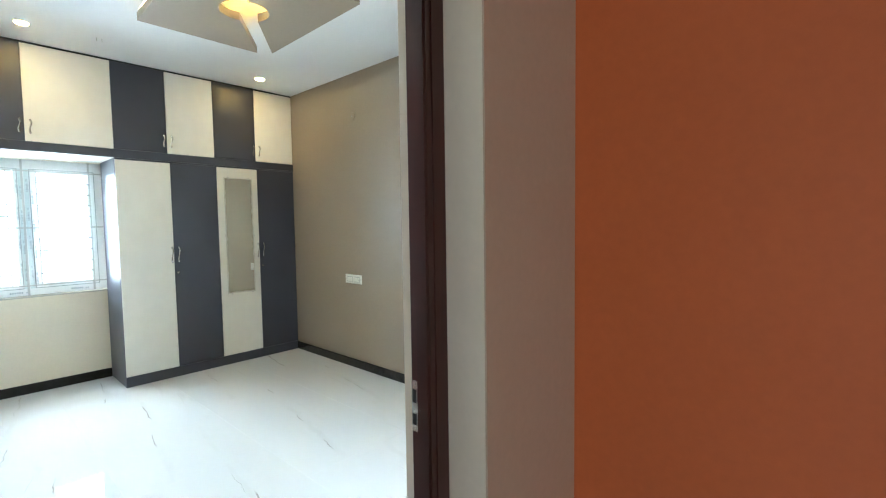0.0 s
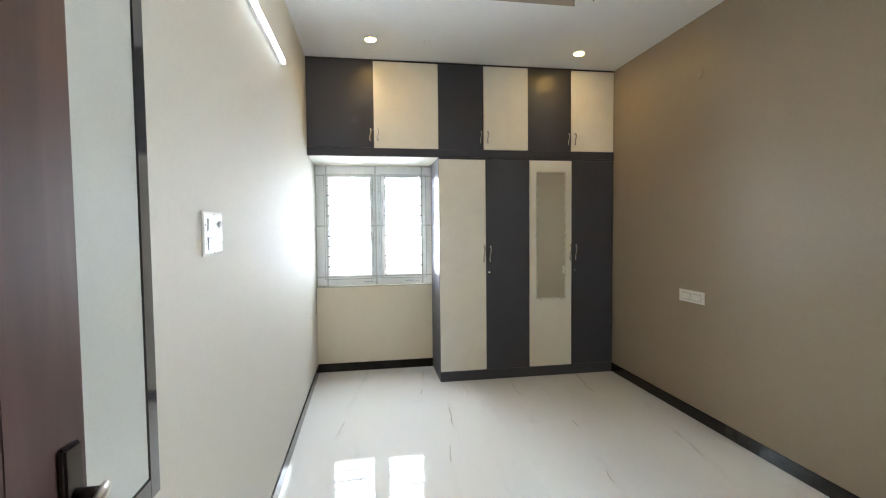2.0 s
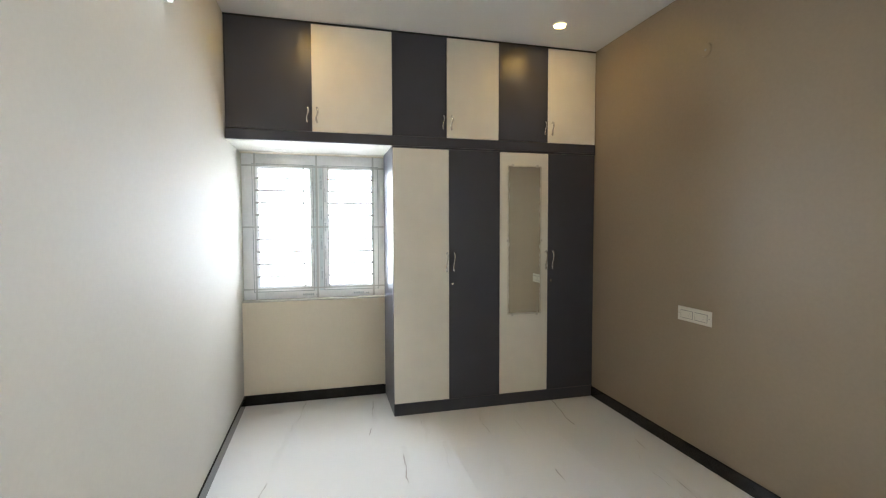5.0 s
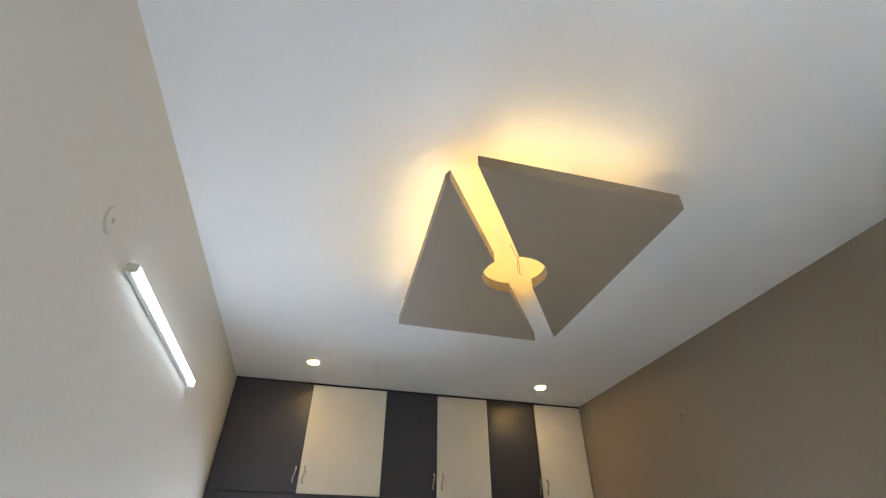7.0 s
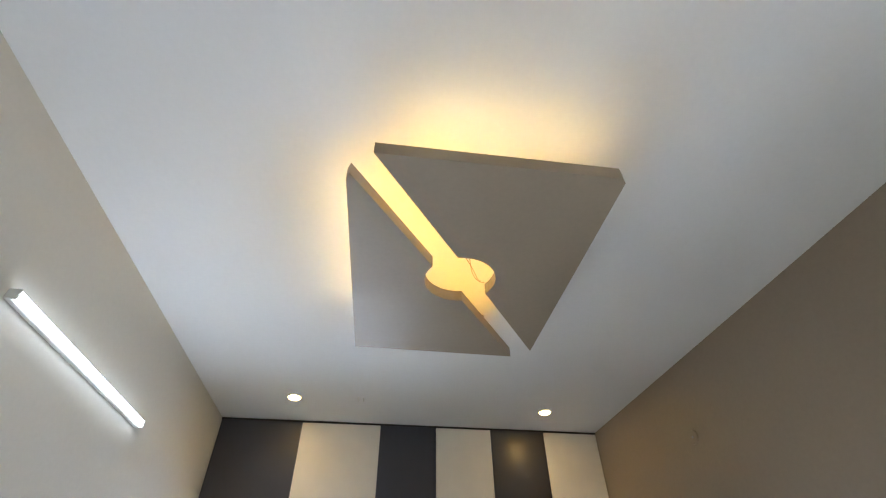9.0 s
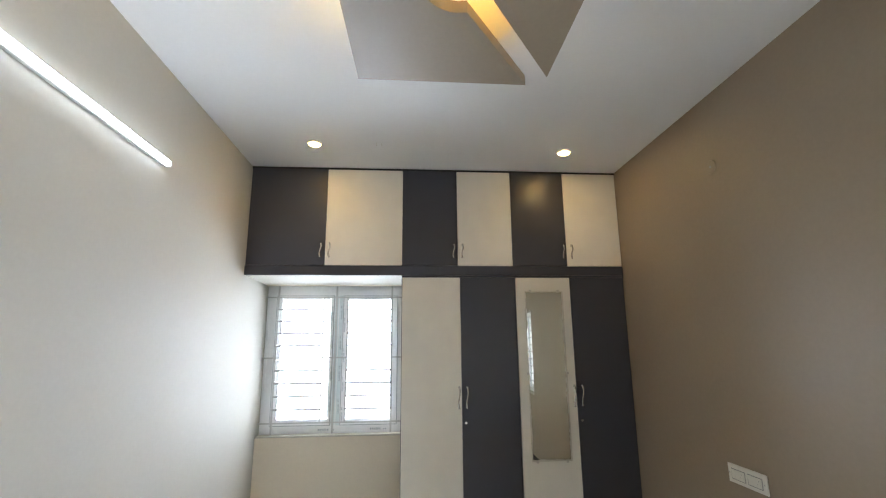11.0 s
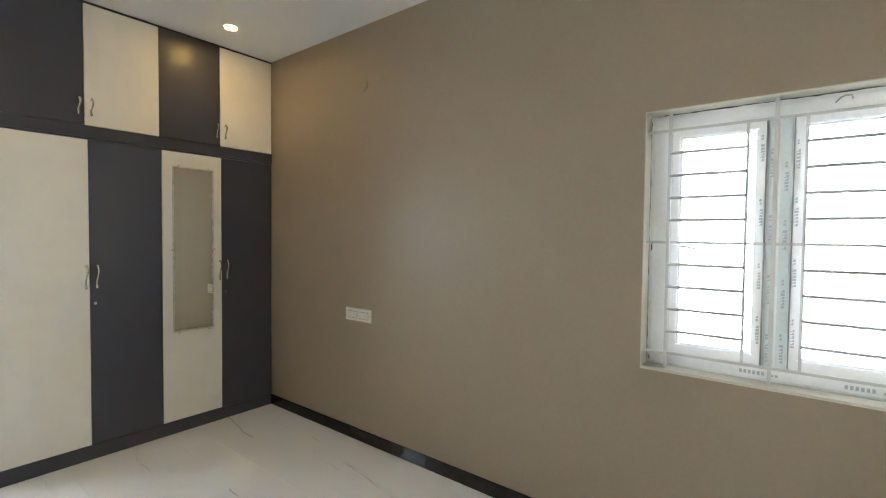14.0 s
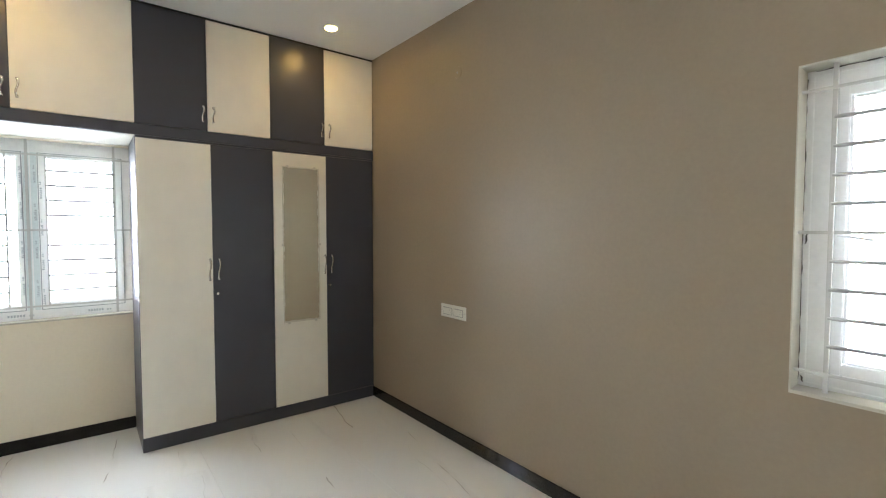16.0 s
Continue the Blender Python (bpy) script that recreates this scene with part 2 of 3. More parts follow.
def tube_along(bm, points, widths, normal, segments=8):
    """A swept bar through points; widths gives (half width, half thickness) at each."""
    rings = []
    for i, p in enumerate(points):
        p = Vector(p)
        d = (Vector(points[min(i + 1, len(points) - 1)]) - Vector(points[max(i - 1, 0)])).normalized()
        n = Vector(normal)
        s = d.cross(n).normalized()
        n = s.cross(d).normalized()
        w, h = widths[i]
        rings.append([bm.verts.new(p + s * w * math.cos(k * math.tau / segments) + n * h * math.sin(k * math.tau / segments)) for k in range(segments)])
    for r0, r1 in zip(rings, rings[1:]):
        for k in range(segments):
            bm.faces.new((r0[k], r0[(k + 1) % segments], r1[(k + 1) % segments], r1[k]))
    bm.faces.new(rings[0][::-1])
    bm.faces.new(rings[-1])
    bmesh.ops.recalc_face_normals(bm, faces=bm.faces)
    return bm


def prism(bm, outline, z0, z1):
    low = [bm.verts.new((x, y, z0)) for x, y in outline]
    high = [bm.verts.new((x, y, z1)) for x, y in outline]
    bm.faces.new(low[::-1])
    bm.faces.new(high)
    for i in range(len(low)):
        j = (i + 1) % len(low)
        bm.faces.new((low[i], low[j], high[j], high[i]))
    bmesh.ops.recalc_face_normals(bm, faces=bm.faces)
    return bm


def mesh_from(name, bm, material, smooth=False):
    me = bpy.data.meshes.new(name)
    if smooth:
        for f in bm.faces:
            f.smooth = True
    bm.to_mesh(me)
    bm.free()
    me.materials.append(material)
    return me


def thing(name, base, label, category, group="", kind=""):
    ob = new(name)
    ob.empty_display_size = 0.1
    ob.location = base
    ORIGIN[ob] = Vector(base)
    return tagged(ob, label, category, group, kind)


def part(name, bm, material, parent, label="", smooth=False):
    """One mesh under a thing or a part; the bmesh is in world metres."""
    bmesh.ops.translate(bm, verts=bm.verts, vec=-ORIGIN[parent])
    ob = new(name, mesh_from(name, bm, material, smooth))
    ob.parent = parent
    ORIGIN[ob] = ORIGIN[parent]
    return tagged(ob, label)


def single(name, bm, material, label, category, kind="", smooth=False, group=""):
    """One mesh that is a thing or a piece of the setting by itself."""
    xs = [v.co for v in bm.verts]
    base = Vector((sum(v.x for v in xs) / len(xs), sum(v.y for v in xs) / len(xs), min(v.z for v in xs)))
    bmesh.ops.translate(bm, verts=bm.verts, vec=-base)
    ob = new(name, mesh_from(name, bm, material, smooth))
    ob.location = base
    ORIGIN[ob] = base
    return tagged(ob, label, category, group, kind)


# ---- plan ----
YL, YR = 0.08, 3.08          # faces of the cream and the taupe wall
XB, XF = -5.63, -5.08        # back wall, wardrobe fronts
XD, XH = -0.777, -0.5385       # room and hall faces of the door wall
XR = -0.965                  # face of the wall beside the side window
ZC = 3.05
YH = 0.0                    # hinge side of the doorway
HALL_Y0, HALL_X1, HALL_Y1 = -2.3, 1.3, 1.264
WB = (0.08, 1.31, 0.885, 2.16)    # back window opening: y, y, z, z
WS = (-1.94, -0.965, 0.92, 2.128)  # side window opening: x, x, z, z

# Back wall takes the brightened, warmer tone to stand in for missing bounce light.
single("wall_west", boxes((XB - 0.24, XB, YL, WB[1], 0, WB[2]), (XB - 0.24, XB, YL, WB[1], WB[3], ZC), (XB - 0.24, XB, WB[1], YR + 0.24, 0, ZC)), CREAM_LIT,
       "cream painted back wall, toned lighter for its light, with a window opening", "wall", "structure")
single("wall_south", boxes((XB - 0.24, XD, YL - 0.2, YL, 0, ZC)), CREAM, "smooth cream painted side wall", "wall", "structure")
single("wall_north", boxes((XB, WS[0], YR, YR + 0.24, 0, ZC), (WS[0], WS[1], YR, YR + 0.24, 0, WS[2]), (WS[0], WS[1], YR, YR + 0.24, WS[3], ZC), (WS[1], XH, YR, YR + 0.24, 0, ZC)),
       TAUPE, "satin taupe brown accent wall with a window opening", "wall", "structure")
rv = boxes((WS[0], WS[0] + 0.004, YR + 0.001, YR + 0.24, WS[2], WS[3]), (WS[0], WS[1], YR + 0.001, YR + 0.24, WS[2], WS[2] + 0.004), (WS[0], WS[1], YR + 0.001, YR + 0.24, WS[3] - 0.004, WS[3]))
single("window_reveal", rv, CREAM, "cream painted plaster lining of the window opening", "window reveal", "structure")
def splayed_wall():
    """The doorway's pier: its plaster splays a little away from the frame on both sides."""
    bm = boxes((XD, XH, HALL_Y0, YH - 0.0125, 0, ZC), (XR, XH, 1.12, YR, 0, ZC), (XD, XH, YH - 0.0125, 1.12, 2.13, ZC))
    prism(bm, [(XH, 0.888), (XH, 1.12), (-0.65, 1.12), (-0.65, 0.909)], 0, 2.13)
    prism(bm, [(-0.65, 0.909), (-0.65, 1.12), (-0.728, 1.12), (-0.728, 0.909)], 0, 2.13)
    prism(bm, [(-0.728, 0.909), (-0.728, 1.12), (XD, 1.12), (XD, 0.893)], 0, 2.13)
    return bm


# Doorway wall has the brightened tone too, so its reveal reads lit.
single("wall_east", splayed_wall(), CREAM_LIT, "beige painted wall with the doorway", "wall", "structure")
single("hall_wall_north", boxes((XH, HALL_X1, HALL_Y1, HALL_Y1 + 0.15, 0, ZC)), ORANGE, "burnt orange painted hall wall", "wall", "structure")
single("hall_wall_west", boxes((XH, XH + 0.004, 0.889, HALL_Y1 - 0.0005, 0, ZC), (XH, XH + 0.004, YH - 0.014, 0.889, 2.131, ZC), (XH, XH + 0.004, HALL_Y0, YH - 0.014, 0, ZC)), TAN, "pinkish tan painted hall wall beside the doorway", "wall", "structure")
# Never in view; the opening is assumed, to hold the hall's fill lamp.
single("hall_wall_east", boxes((HALL_X1, HALL_X1 + 0.15, HALL_Y0 - 0.15, -1.8, 0, ZC), (HALL_X1, HALL_X1 + 0.15, -0.8, HALL_Y1 + 0.15, 0, ZC), (HALL_X1, HALL_X1 + 0.15, -1.8, -0.8, 2.45, ZC)), CREAM, "unseen beige hall wall with an opening added to let light in", "wall", "structure")
single("hall_wall_south", boxes((XD, HALL_X1, HALL_Y0 - 0.15, HALL_Y0, 0, ZC)), CREAM, "beige painted hall wall", "wall", "structure")
single("ceiling", boxes((XB - 0.24, XR, YL - 0.2, YR + 0.24, ZC, ZC + 0.15), (XR, HALL_X1 + 0.15, HALL_Y0 - 0.15, YR + 0.24, ZC, ZC + 0.15)), WHITE,
       "plain white painted ceiling", "ceiling", "structure")
floor = single("floor", boxes((XB - 0.24, HALL_X1 + 0.15, HALL_Y0 - 0.15, YR + 0.24, -0.2, -0.0025)), GROUT, "glossy white marble-look tiled floor with thin veins", "floor", "structure")
single("ground", boxes((-400, 400, -400, 400, -3.4, -3.3)), STUCCO, "pale sunlit ground far below the windows", "ground", "structure")

single("backdrop", boxes((-9.6, -9.55, -4, 5.5, -3.2, 5.5)), GLARE, "blank white overcast daylight outside the window", "backdrop", "structure")
single("backdrop", boxes((-5.5, 2.6, 7.2, 7.25, -3.2, 5.5)), HAZE, "blank white overcast daylight outside the window", "backdrop", "structure")

SK = 0.09
def skirt(*rows):
    bm = boxes(*rows, bevel=0.004)
    return single("baseboard", bm, GRANITE, "polished black granite skirting along the wall", "baseboard", "structure")
skirt((XB + 0.012, XD, YL, YL + 0.012, 0, SK))
skirt((XB, XB + 0.012, YL, 1.285, 0, SK))
skirt((XF - 0.02, XR, YR - 0.012, YR, 0, SK))
skirt((XR - 0.012, XR, 1.12, YR - 0.012, 0, SK))

# ---- false ceiling ----
def ceiling_panels():
    d = Vector((1.16, -0.83)).normalized()
    n = Vector((-d.y, d.x))
    if n.y < 0:
        n = -n
    c, r, half = Vector((-2.855, 1.515)), 0.145, 0.055
    ang = math.asin(half / r)
    t = thing("ceiling_panel_ornament", (-2.855, 1.515, 2.845), "taupe square ceiling ornament split by a glowing diagonal slot", "ceiling ornament")
    def arc(sign):
        pts = []
        for k in range(13):
            a = ang + (math.pi - 2 * ang) * k / 12
            pts.append(c + d * r * math.cos(a) + n * sign * r * math.sin(a))
        return pts
    upper = [(-2.259, 1.145)] + [tuple(p) for p in arc(1)] + [(-3.396, 1.974), (-2.268, 1.952), (-2.251, 1.935)]
    lower = [(-2.348, 1.073)] + [tuple(p) for p in arc(-1)] + [(-3.466, 1.89), (-3.462, 1.097), (-2.372, 1.062)]
    for name, o in (("panel", lower), ("panel", upper)):
        part(name, prism(bmesh.new(), o, 2.845, 2.896), TAUPE, t)
    # added blockers up to the slab that keep the glow off the two dark sides
    part("glow_blocker", boxes((-3.44, -3.41, 1.20, 1.75, 2.896, ZC)), TAUPE, t)
    p0, p1 = Vector((-2.40, 1.86)), Vector((-3.25, 1.885))
    up = bmesh.new()
    prism(up, [(p0.x, p0.y), (p1.x, p1.y), (p1.x, p1.y - 0.03), (p0.x, p0.y - 0.03)], 2.896, ZC)
    part("glow_blocker", up, TAUPE, t)
    # strips of warm light on top of the panels
    part("led_strip", boxes((-3.36, -2.46, 1.094, 1.104, 2.897, 2.905)), LEDGLOW, t, "warm white glowing light strip")
    part("led_strip", boxes((-2.285, -2.275, 1.22, 1.92, 2.897, 2.905)), LEDGLOW, t, "warm white glowing light strip")
    for sign in (-1, 1):
        for a0, a1 in ((-0.53, -0.15), (0.15, 0.53)):
            bm = bmesh.new()
            q = [c + d * a0 + n * sign * (half + 0.03), c + d * a1 + n * sign * (half + 0.03), c + d * a1 + n * sign * (half + 0.04), c + d * a0 + n * sign * (half + 0.04)]
            prism(bm, [tuple(p) for p in q], 2.897, 2.905)
            part("led_strip", bm, SLOTGLOW, t, "warm white glowing light strip")
    for sign in (-1, 1):
        ring = []
        for rad, turn in ((r + 0.034, 1), (r + 0.046, -1)):
            ring += [c + d * rad * math.cos(a) * turn + n * sign * rad * math.sin(a) for a in [ang + 0.12 + (math.pi - 2 * ang - 0.24) * k / 10 for k in range(11)]]
        part("led_strip", prism(bmesh.new(), [tuple(p) for p in ring], 2.897, 2.905), SLOTGLOW, t, "warm white glowing light strip")
    # bare wires in the round cut-out
    for k, (sx, sy) in enumerate(((0.0, 0.0), (0.012, 0.03))):
        bm = bmesh.new()
        pts = []
        for q in range(15):
            u = q / 14
            p = c + d * (-0.03 - 0.27 * u + 0.02 * math.sin(3 * u + k)) + n * (-0.01 + 0.016 * math.sin(4.2 * u + 2 * k))
            pts.append((p.x + sx * (1 - u), p.y + sy * (1 - u), ZC - 0.004 - 0.05 * math.sin(math.pi * u) ** 0.8))
        tube_along(bm, pts, [(0.0015, 0.0015)] * 15, (0.3, 0.2, 1), 6)
        part("wire", bm, WIRE, t, "thin loose electric wire", True)
    return t
ceiling_panels()


def spot(x, y):
    t = thing("ceiling_spotlight", (x, y, ZC - 0.012), "small round recessed downlight glowing warm white", "spotlight", "ceiling spotlights")
    bm = bmesh.new()
    bmesh.ops.create_cone(bm, cap_ends=True, segments=28, radius1=0.046, radius2=0.050, depth=0.010, matrix=Matrix.Translation((x, y, ZC - 0.006)))
    part("trim_ring", bm, PLATE, t)
    bm = bmesh.new()
    bmesh.ops.create_cone(bm, cap_ends=True, segments=28, radius1=0.038, radius2=0.040, depth=0.004, matrix=Matrix.Translation((x, y, ZC - 0.0125)))
    part("lens", bm, SPOTGLOW, t, "glowing warm lens")
    lamp("spotlight_beam", "SPOT", 1.6, WARM, look((x, y, ZC - 0.02), (x, y, 0)), radius=0.035, cone=150)
spot(-4.62, 0.66)
spot(-4.675, 2.503)


def tube_light():
    x0, x1, y, z = -3.815, -2.715, YL, 2.547
    t = thing("wall_tube_light", (-3.265, y, z - 0.018), "white slim tube light glowing cool white on the wall", "tube light")
    part("housing", boxes((x0, x1, y, y + 0.020, z - 0.0175, z + 0.0165), bevel=0.002), PLATE, t)
    for a, b in ((x0 - 0.006, x0), (x1, x1 + 0.006)):
        part("end_cap", boxes((a, b, y, y + 0.039, z - 0.018, z + 0.018), bevel=0.002), PLATE, t)
    part("diffuser", boxes((x0 + 0.001, x1 - 0.001, y + 0.020, y + 0.038, z - 0.0155, z + 0.0165), bevel=0.006), TUBEGLOW, t, "glowing white diffuser")
tube_light()


# ---- wardrobe and loft ----
def s_handle(length):
    """Wavy bow handle, upright, standing off a face that looks to +x; origin at its middle on the face."""
    bm = bmesh.new()
    pts, ws = [], []
    for k in range(17):
        u = k / 16 * 2 - 1
        pts.append((0.030 - 0.012 * abs(u) ** 3, 0.006 * math.sin(u * math.pi), u * length / 2))
        f = 0.55 + 0.45 * abs(u)
        ws.append((0.0065 * f + 0.001, 0.0035))
    tube_along(bm, pts, ws, (1, 0, 0), 10)
    for s in (-1, 1):
        rod(bm, (0.0, 0.0, s * length * 0.42), (0.024, 0.0025 * s, s * length * 0.42), 0.004)
    return mesh_from("handle", bm, CHROME, True)


HANDLE_S, HANDLE_L = s_handle(0.115), s_handle(0.16)


def put_handle(door, data, y, z, label="wavy chrome bow handle"):
    ob = new("handle", data)
    ob.parent = door
    ob.location = Vector((XF, y, z)) - ORIGIN[door]
    ORIGIN[ob] = Vector((XF, y, z))
    return tagged(ob, label)


def loft():
    t = thing("loft_cabinet", (XF, 1.58, 2.165), "charcoal and cream laminate overhead loft cabinet under the ceiling", "cabinet")
    part("body", boxes((XB, XF - 0.018, YL + 0.002, YR - 0.002, 2.17, ZC - 0.002)), LAMD, t)
    part("soffit", boxes((XB + 0.001, XF - 0.02, YL + 0.003, 1.283, 2.162, 2.17)), CREAM, t, "cream painted underside")
    part("bottom_rail", boxes((XF - 0.018, XF + 0.002, YL + 0.002, YR - 0.002, 2.165, 2.238), bevel=0.0015), LAMD, t)
    part("top_rail", boxes((XF - 0.018, XF - 0.002, YL + 0.002, YR - 0.002, 3.034, ZC - 0.002)), EDGE, t)
    ys = [YL + 0.004, 0.683, 1.287, 1.727, 2.173, 2.62, YR - 0.005]
    for i in range(6):
        m = LAMD if i % 2 == 0 else LAMC
        door = part("door", boxes((XF - 0.017, XF, ys[i] + 0.0018, ys[i + 1] - 0.0018, 2.243, 3.032), bevel=0.0012), m, t,
                    "charcoal laminate door" if i % 2 == 0 else "cream laminate door")
        put_handle(door, HANDLE_S, ys[i + 1] - 0.032 if i % 2 == 0 else ys[i] + 0.036, 2.36)
loft()


def wardrobe():
    t = thing("wardrobe", (XF, 2.18, 0), "tall charcoal and cream laminate wardrobe with a mirror door", "wardrobe")
    part("body", boxes((XB, XF - 0.018, 1.285, YR - 0.002, 0.001, 2.163), bevel=0.0015), LAMD, t)
    part("plinth", boxes((XF - 0.018, XF - 0.002, 1.286, YR - 0.002, 0.001, 0.098), bevel=0.001), LAMD, t)
    part("top_rail", boxes((XF - 0.018, XF - 0.001, 1.286, YR - 0.002, 2.150, 2.163)), LAMD, t)
    ys = [1.287, 1.744, 2.186, 2.628, YR - 0.005]
    for i in range(4):
        m = LAMC if i % 2 == 0 else LAMD
        door = part("door", boxes((XF - 0.017, XF, ys[i] + 0.0018, ys[i + 1] - 0.0018, 0.102, 2.147), bevel=0.0012), m, t,
                    "cream laminate door" if i % 2 == 0 else "charcoal laminate door")
        put_handle(door, HANDLE_L, ys[i + 1] - 0.024 if i % 2 == 0 else ys[i] + 0.038, 1.24)
        if i % 2:
            bm = bmesh.new()
            bmesh.ops.create_cone(bm, cap_ends=True, segments=20, radius1=0.010, radius2=0.009, depth=0.006, matrix=Matrix.Translation((XF + 0.003, ys[i] + 0.028, 1.06)) @ pose(0, 0, 0, 0, 90, 0))
            box(bm, XF + 0.0055, XF + 0.0075, ys[i] + 0.0272, ys[i] + 0.0288, 1.055, 1.065)
            part("lock", bm, CHROME, door, "small round chrome lock")
        if i == 2:
            glass = boxes((XF + 0.002, XF + 0.006, 2.256, 2.562, 0.778, 2.038), bevel=0.0015)
            bmesh.ops.rotate(glass, verts=glass.verts, cent=(XF + 0.004, 2.409, 1.4), matrix=Matrix.Rotation(radians(-0.52), 3, "Z"))
            part("mirror", glass, MIRROR, door, "tall frameless mirror fixed with clips")
            rng = random.Random(12)
            for side in range(4):
                rim = bmesh.new()
                n, inner, outer = 60, [], []
                for k in range(n + 1):
                    u = k / n
                    reach = 0.004 + 0.007 * rng.random() * (0.4 + abs(math.sin(9 * u + side))) + (0.005 if side in (1, 2) else 0)
                    y, z = ((2.2565, 0.78 + 1.256 * u), (2.5615, 0.78 + 1.256 * u), (2.258 + 0.302 * u, 0.7785), (2.258 + 0.302 * u, 2.0375))[side]
                    dy, dz = ((reach, 0), (-reach, 0), (0, reach), (0, -reach))[side]
                    outer.append((y, z))
                    inner.append((y + dy, z + dz))
                for (a, b), (c, d), (p, q), (v, w) in zip(outer, outer[1:], inner[1:], inner):
                    rim.faces.new([rim.verts.new((XF + 0.0078, yy, zz)) for yy, zz in ((a, b), (c, d), (p, q), (v, w))])
                bmesh.ops.remove_doubles(rim, verts=rim.verts, dist=0.00001)
                bmesh.ops.recalc_face_normals(rim, faces=rim.faces)
                part("dull_edge", rim, HAZED, door, "dull smudged border of the mirror")
            for y, z in ((2.298, 2.040), (2.524, 2.040), (2.298, 0.776), (2.524, 0.776), (2.255, 1.408), (2.563, 1.408)):
                part("mirror_clip", boxes((XF, XF + 0.009, y - 0.009, y + 0.009, z - 0.009, z + 0.009), bevel=0.002), SATIN, door, "small mirror clip")
wardrobe()


# ---- windows ----
def window(name, width, height, m, label, left, right, rise, rails, bars, worn):
    """Two-sash white window with a steel grille. Local: x along the wall, y outwards, z up from the sill; the wall's face is y = 0.
    left, right: each sash from its edge over the glass to its edge; rise: the same upwards; rails, bars: the grille's."""
    t = new(name)
    t.empty_display_size = 0.1
    t.matrix_world = m
    ORIGIN[t] = Vector((0, 0, 0))
    tagged(t, label, "window", "", "structure")
    f0, f1 = 0.10, 0.165
    w, h = width, height
    lo, g_lo, g_hi, hi = rise
    part("window_frame", boxes((0, left[0], f0, f1, 0, h), (right[3], w, f0, f1, 0, h), (left[0], right[3], f0, f1, 0, lo), (left[0], right[3], f0, f1, hi, h),
                               (left[3], right[0], f0, f1, lo, hi), bevel=0.003), UPVC, t)
    # raised lips of the profiles round each sash
    part("frame_lip", boxes((0.02, 0.028, f0 - 0.006, f0, 0.02, h - 0.02), (0.028, w - 0.012, f0 - 0.006, f0, h - 0.028, h - 0.02), (0.028, w - 0.012, f0 - 0.006, f0, 0.02, 0.028), bevel=0.002), UPVC, t)
    part("window_sill", boxes((0.001, w - 0.001, 0.002, f0, 0.0, 0.012), bevel=0.002), CREAM, t)
    mull = (left[3] + right[0]) / 2
    films = ((left[3] + 0.004, mull - left[3] - 0.008), (mull + 0.004, right[0] - mull - 0.008), (right[3] + 0.006, w - right[3] - 0.012))
    for at, wide in films[:3 if worn else 2]:
        part("protective_film", boxes((at, at + wide, f0 - 0.0006, f0 - 0.0001, lo, hi)), FILM, t, "pale blue protective film")

    def print_column(bm, rng, x, y, z0, z1, size):
        z = z0 + rng.uniform(0.02, 0.12)
        while z < z1 - 0.16:
            k = 0.0
            for n in range(9):
                if n == 6:
                    k += 0.016
                    continue
                d = size * rng.uniform(0.55, 0.85)
                wide = size if n < 6 else size * 0.7
                box(bm, x, x + wide, y - 0.0006, y, z + k, z + k + d * 0.35)
                box(bm, x + wide * rng.uniform(0.0, 0.6), x + wide, y - 0.0006, y, z + k + d * 0.35, z + k + d)
                k += d + 0.004
            z += k + rng.uniform(0.10, 0.16)

    for a0, a1, b0, b1 in (left, right):
        y0, y1 = f0 - 0.014, f1 - 0.02
        sash = part("sash", boxes((a0 + 0.005, a1, y0, y1, lo + 0.005, hi - 0.005), (b0, b1 - 0.005, y0, y1, lo + 0.005, hi - 0.005),
                                  (a1, b0, y0, y1, lo + 0.005, g_lo), (a1, b0, y0, y1, g_hi, hi - 0.005), bevel=0.003), UPVC, t)
        q = 0.010
        part("glazing_bead", boxes((a1, a1 + q, y0 + 0.012, y0 + 0.032, g_lo, g_hi), (b0 - q, b0, y0 + 0.012, y0 + 0.032, g_lo, g_hi),
                                   (a1 + q, b0 - q, y0 + 0.012, y0 + 0.032, g_lo, g_lo + q), (a1 + q, b0 - q, y0 + 0.012, y0 + 0.032, g_hi - q, g_hi), bevel=0.003), UPVC, sash)
        part("gasket", boxes((a0, a0 + 0.005, y0 + 0.006, f0 + 0.03, lo, hi), (b1 - 0.005, b1, y0 + 0.006, f0 + 0.03, lo, hi),
                             (a0 + 0.005, b1 - 0.005, y0 + 0.006, f0 + 0.03, hi - 0.005, hi), (a0 + 0.005, b1 - 0.005, y0 + 0.006, f0 + 0.03, lo, lo + 0.005)), TAPE, sash, "thin grey rubber seal")
        pane = part("pane", boxes((a1 + 0.001, b0 - 0.001, y0 + 0.034, y0 + 0.039, g_lo + 0.001, g_hi - 0.001)), GLASS, sash, "clear window pane")
        pane.visible_shadow = False
        rng = random.Random(int(1000 * a0 + w * 77))
        bm = bmesh.new()
        if a0 == left[0]:
            print_column(bm, rng, b0 + 0.008, y0 - 0.0002, lo, hi, 0.013)
        else:
            print_column(bm, rng, a0 + 0.009, y0 - 0.0002, lo, hi, 0.013)
        part("film_print", bm, PRINT, sash, "grey unreadable print on the protective film")
    rng = random.Random(int(w * 991))
    bm = bmesh.new()
    print_column(bm, rng, left[3] + 0.012, f0 - 0.0008, lo, hi, 0.014)
    print_column(bm, rng, mull + 0.016, f0 - 0.0008, lo, hi, 0.014)
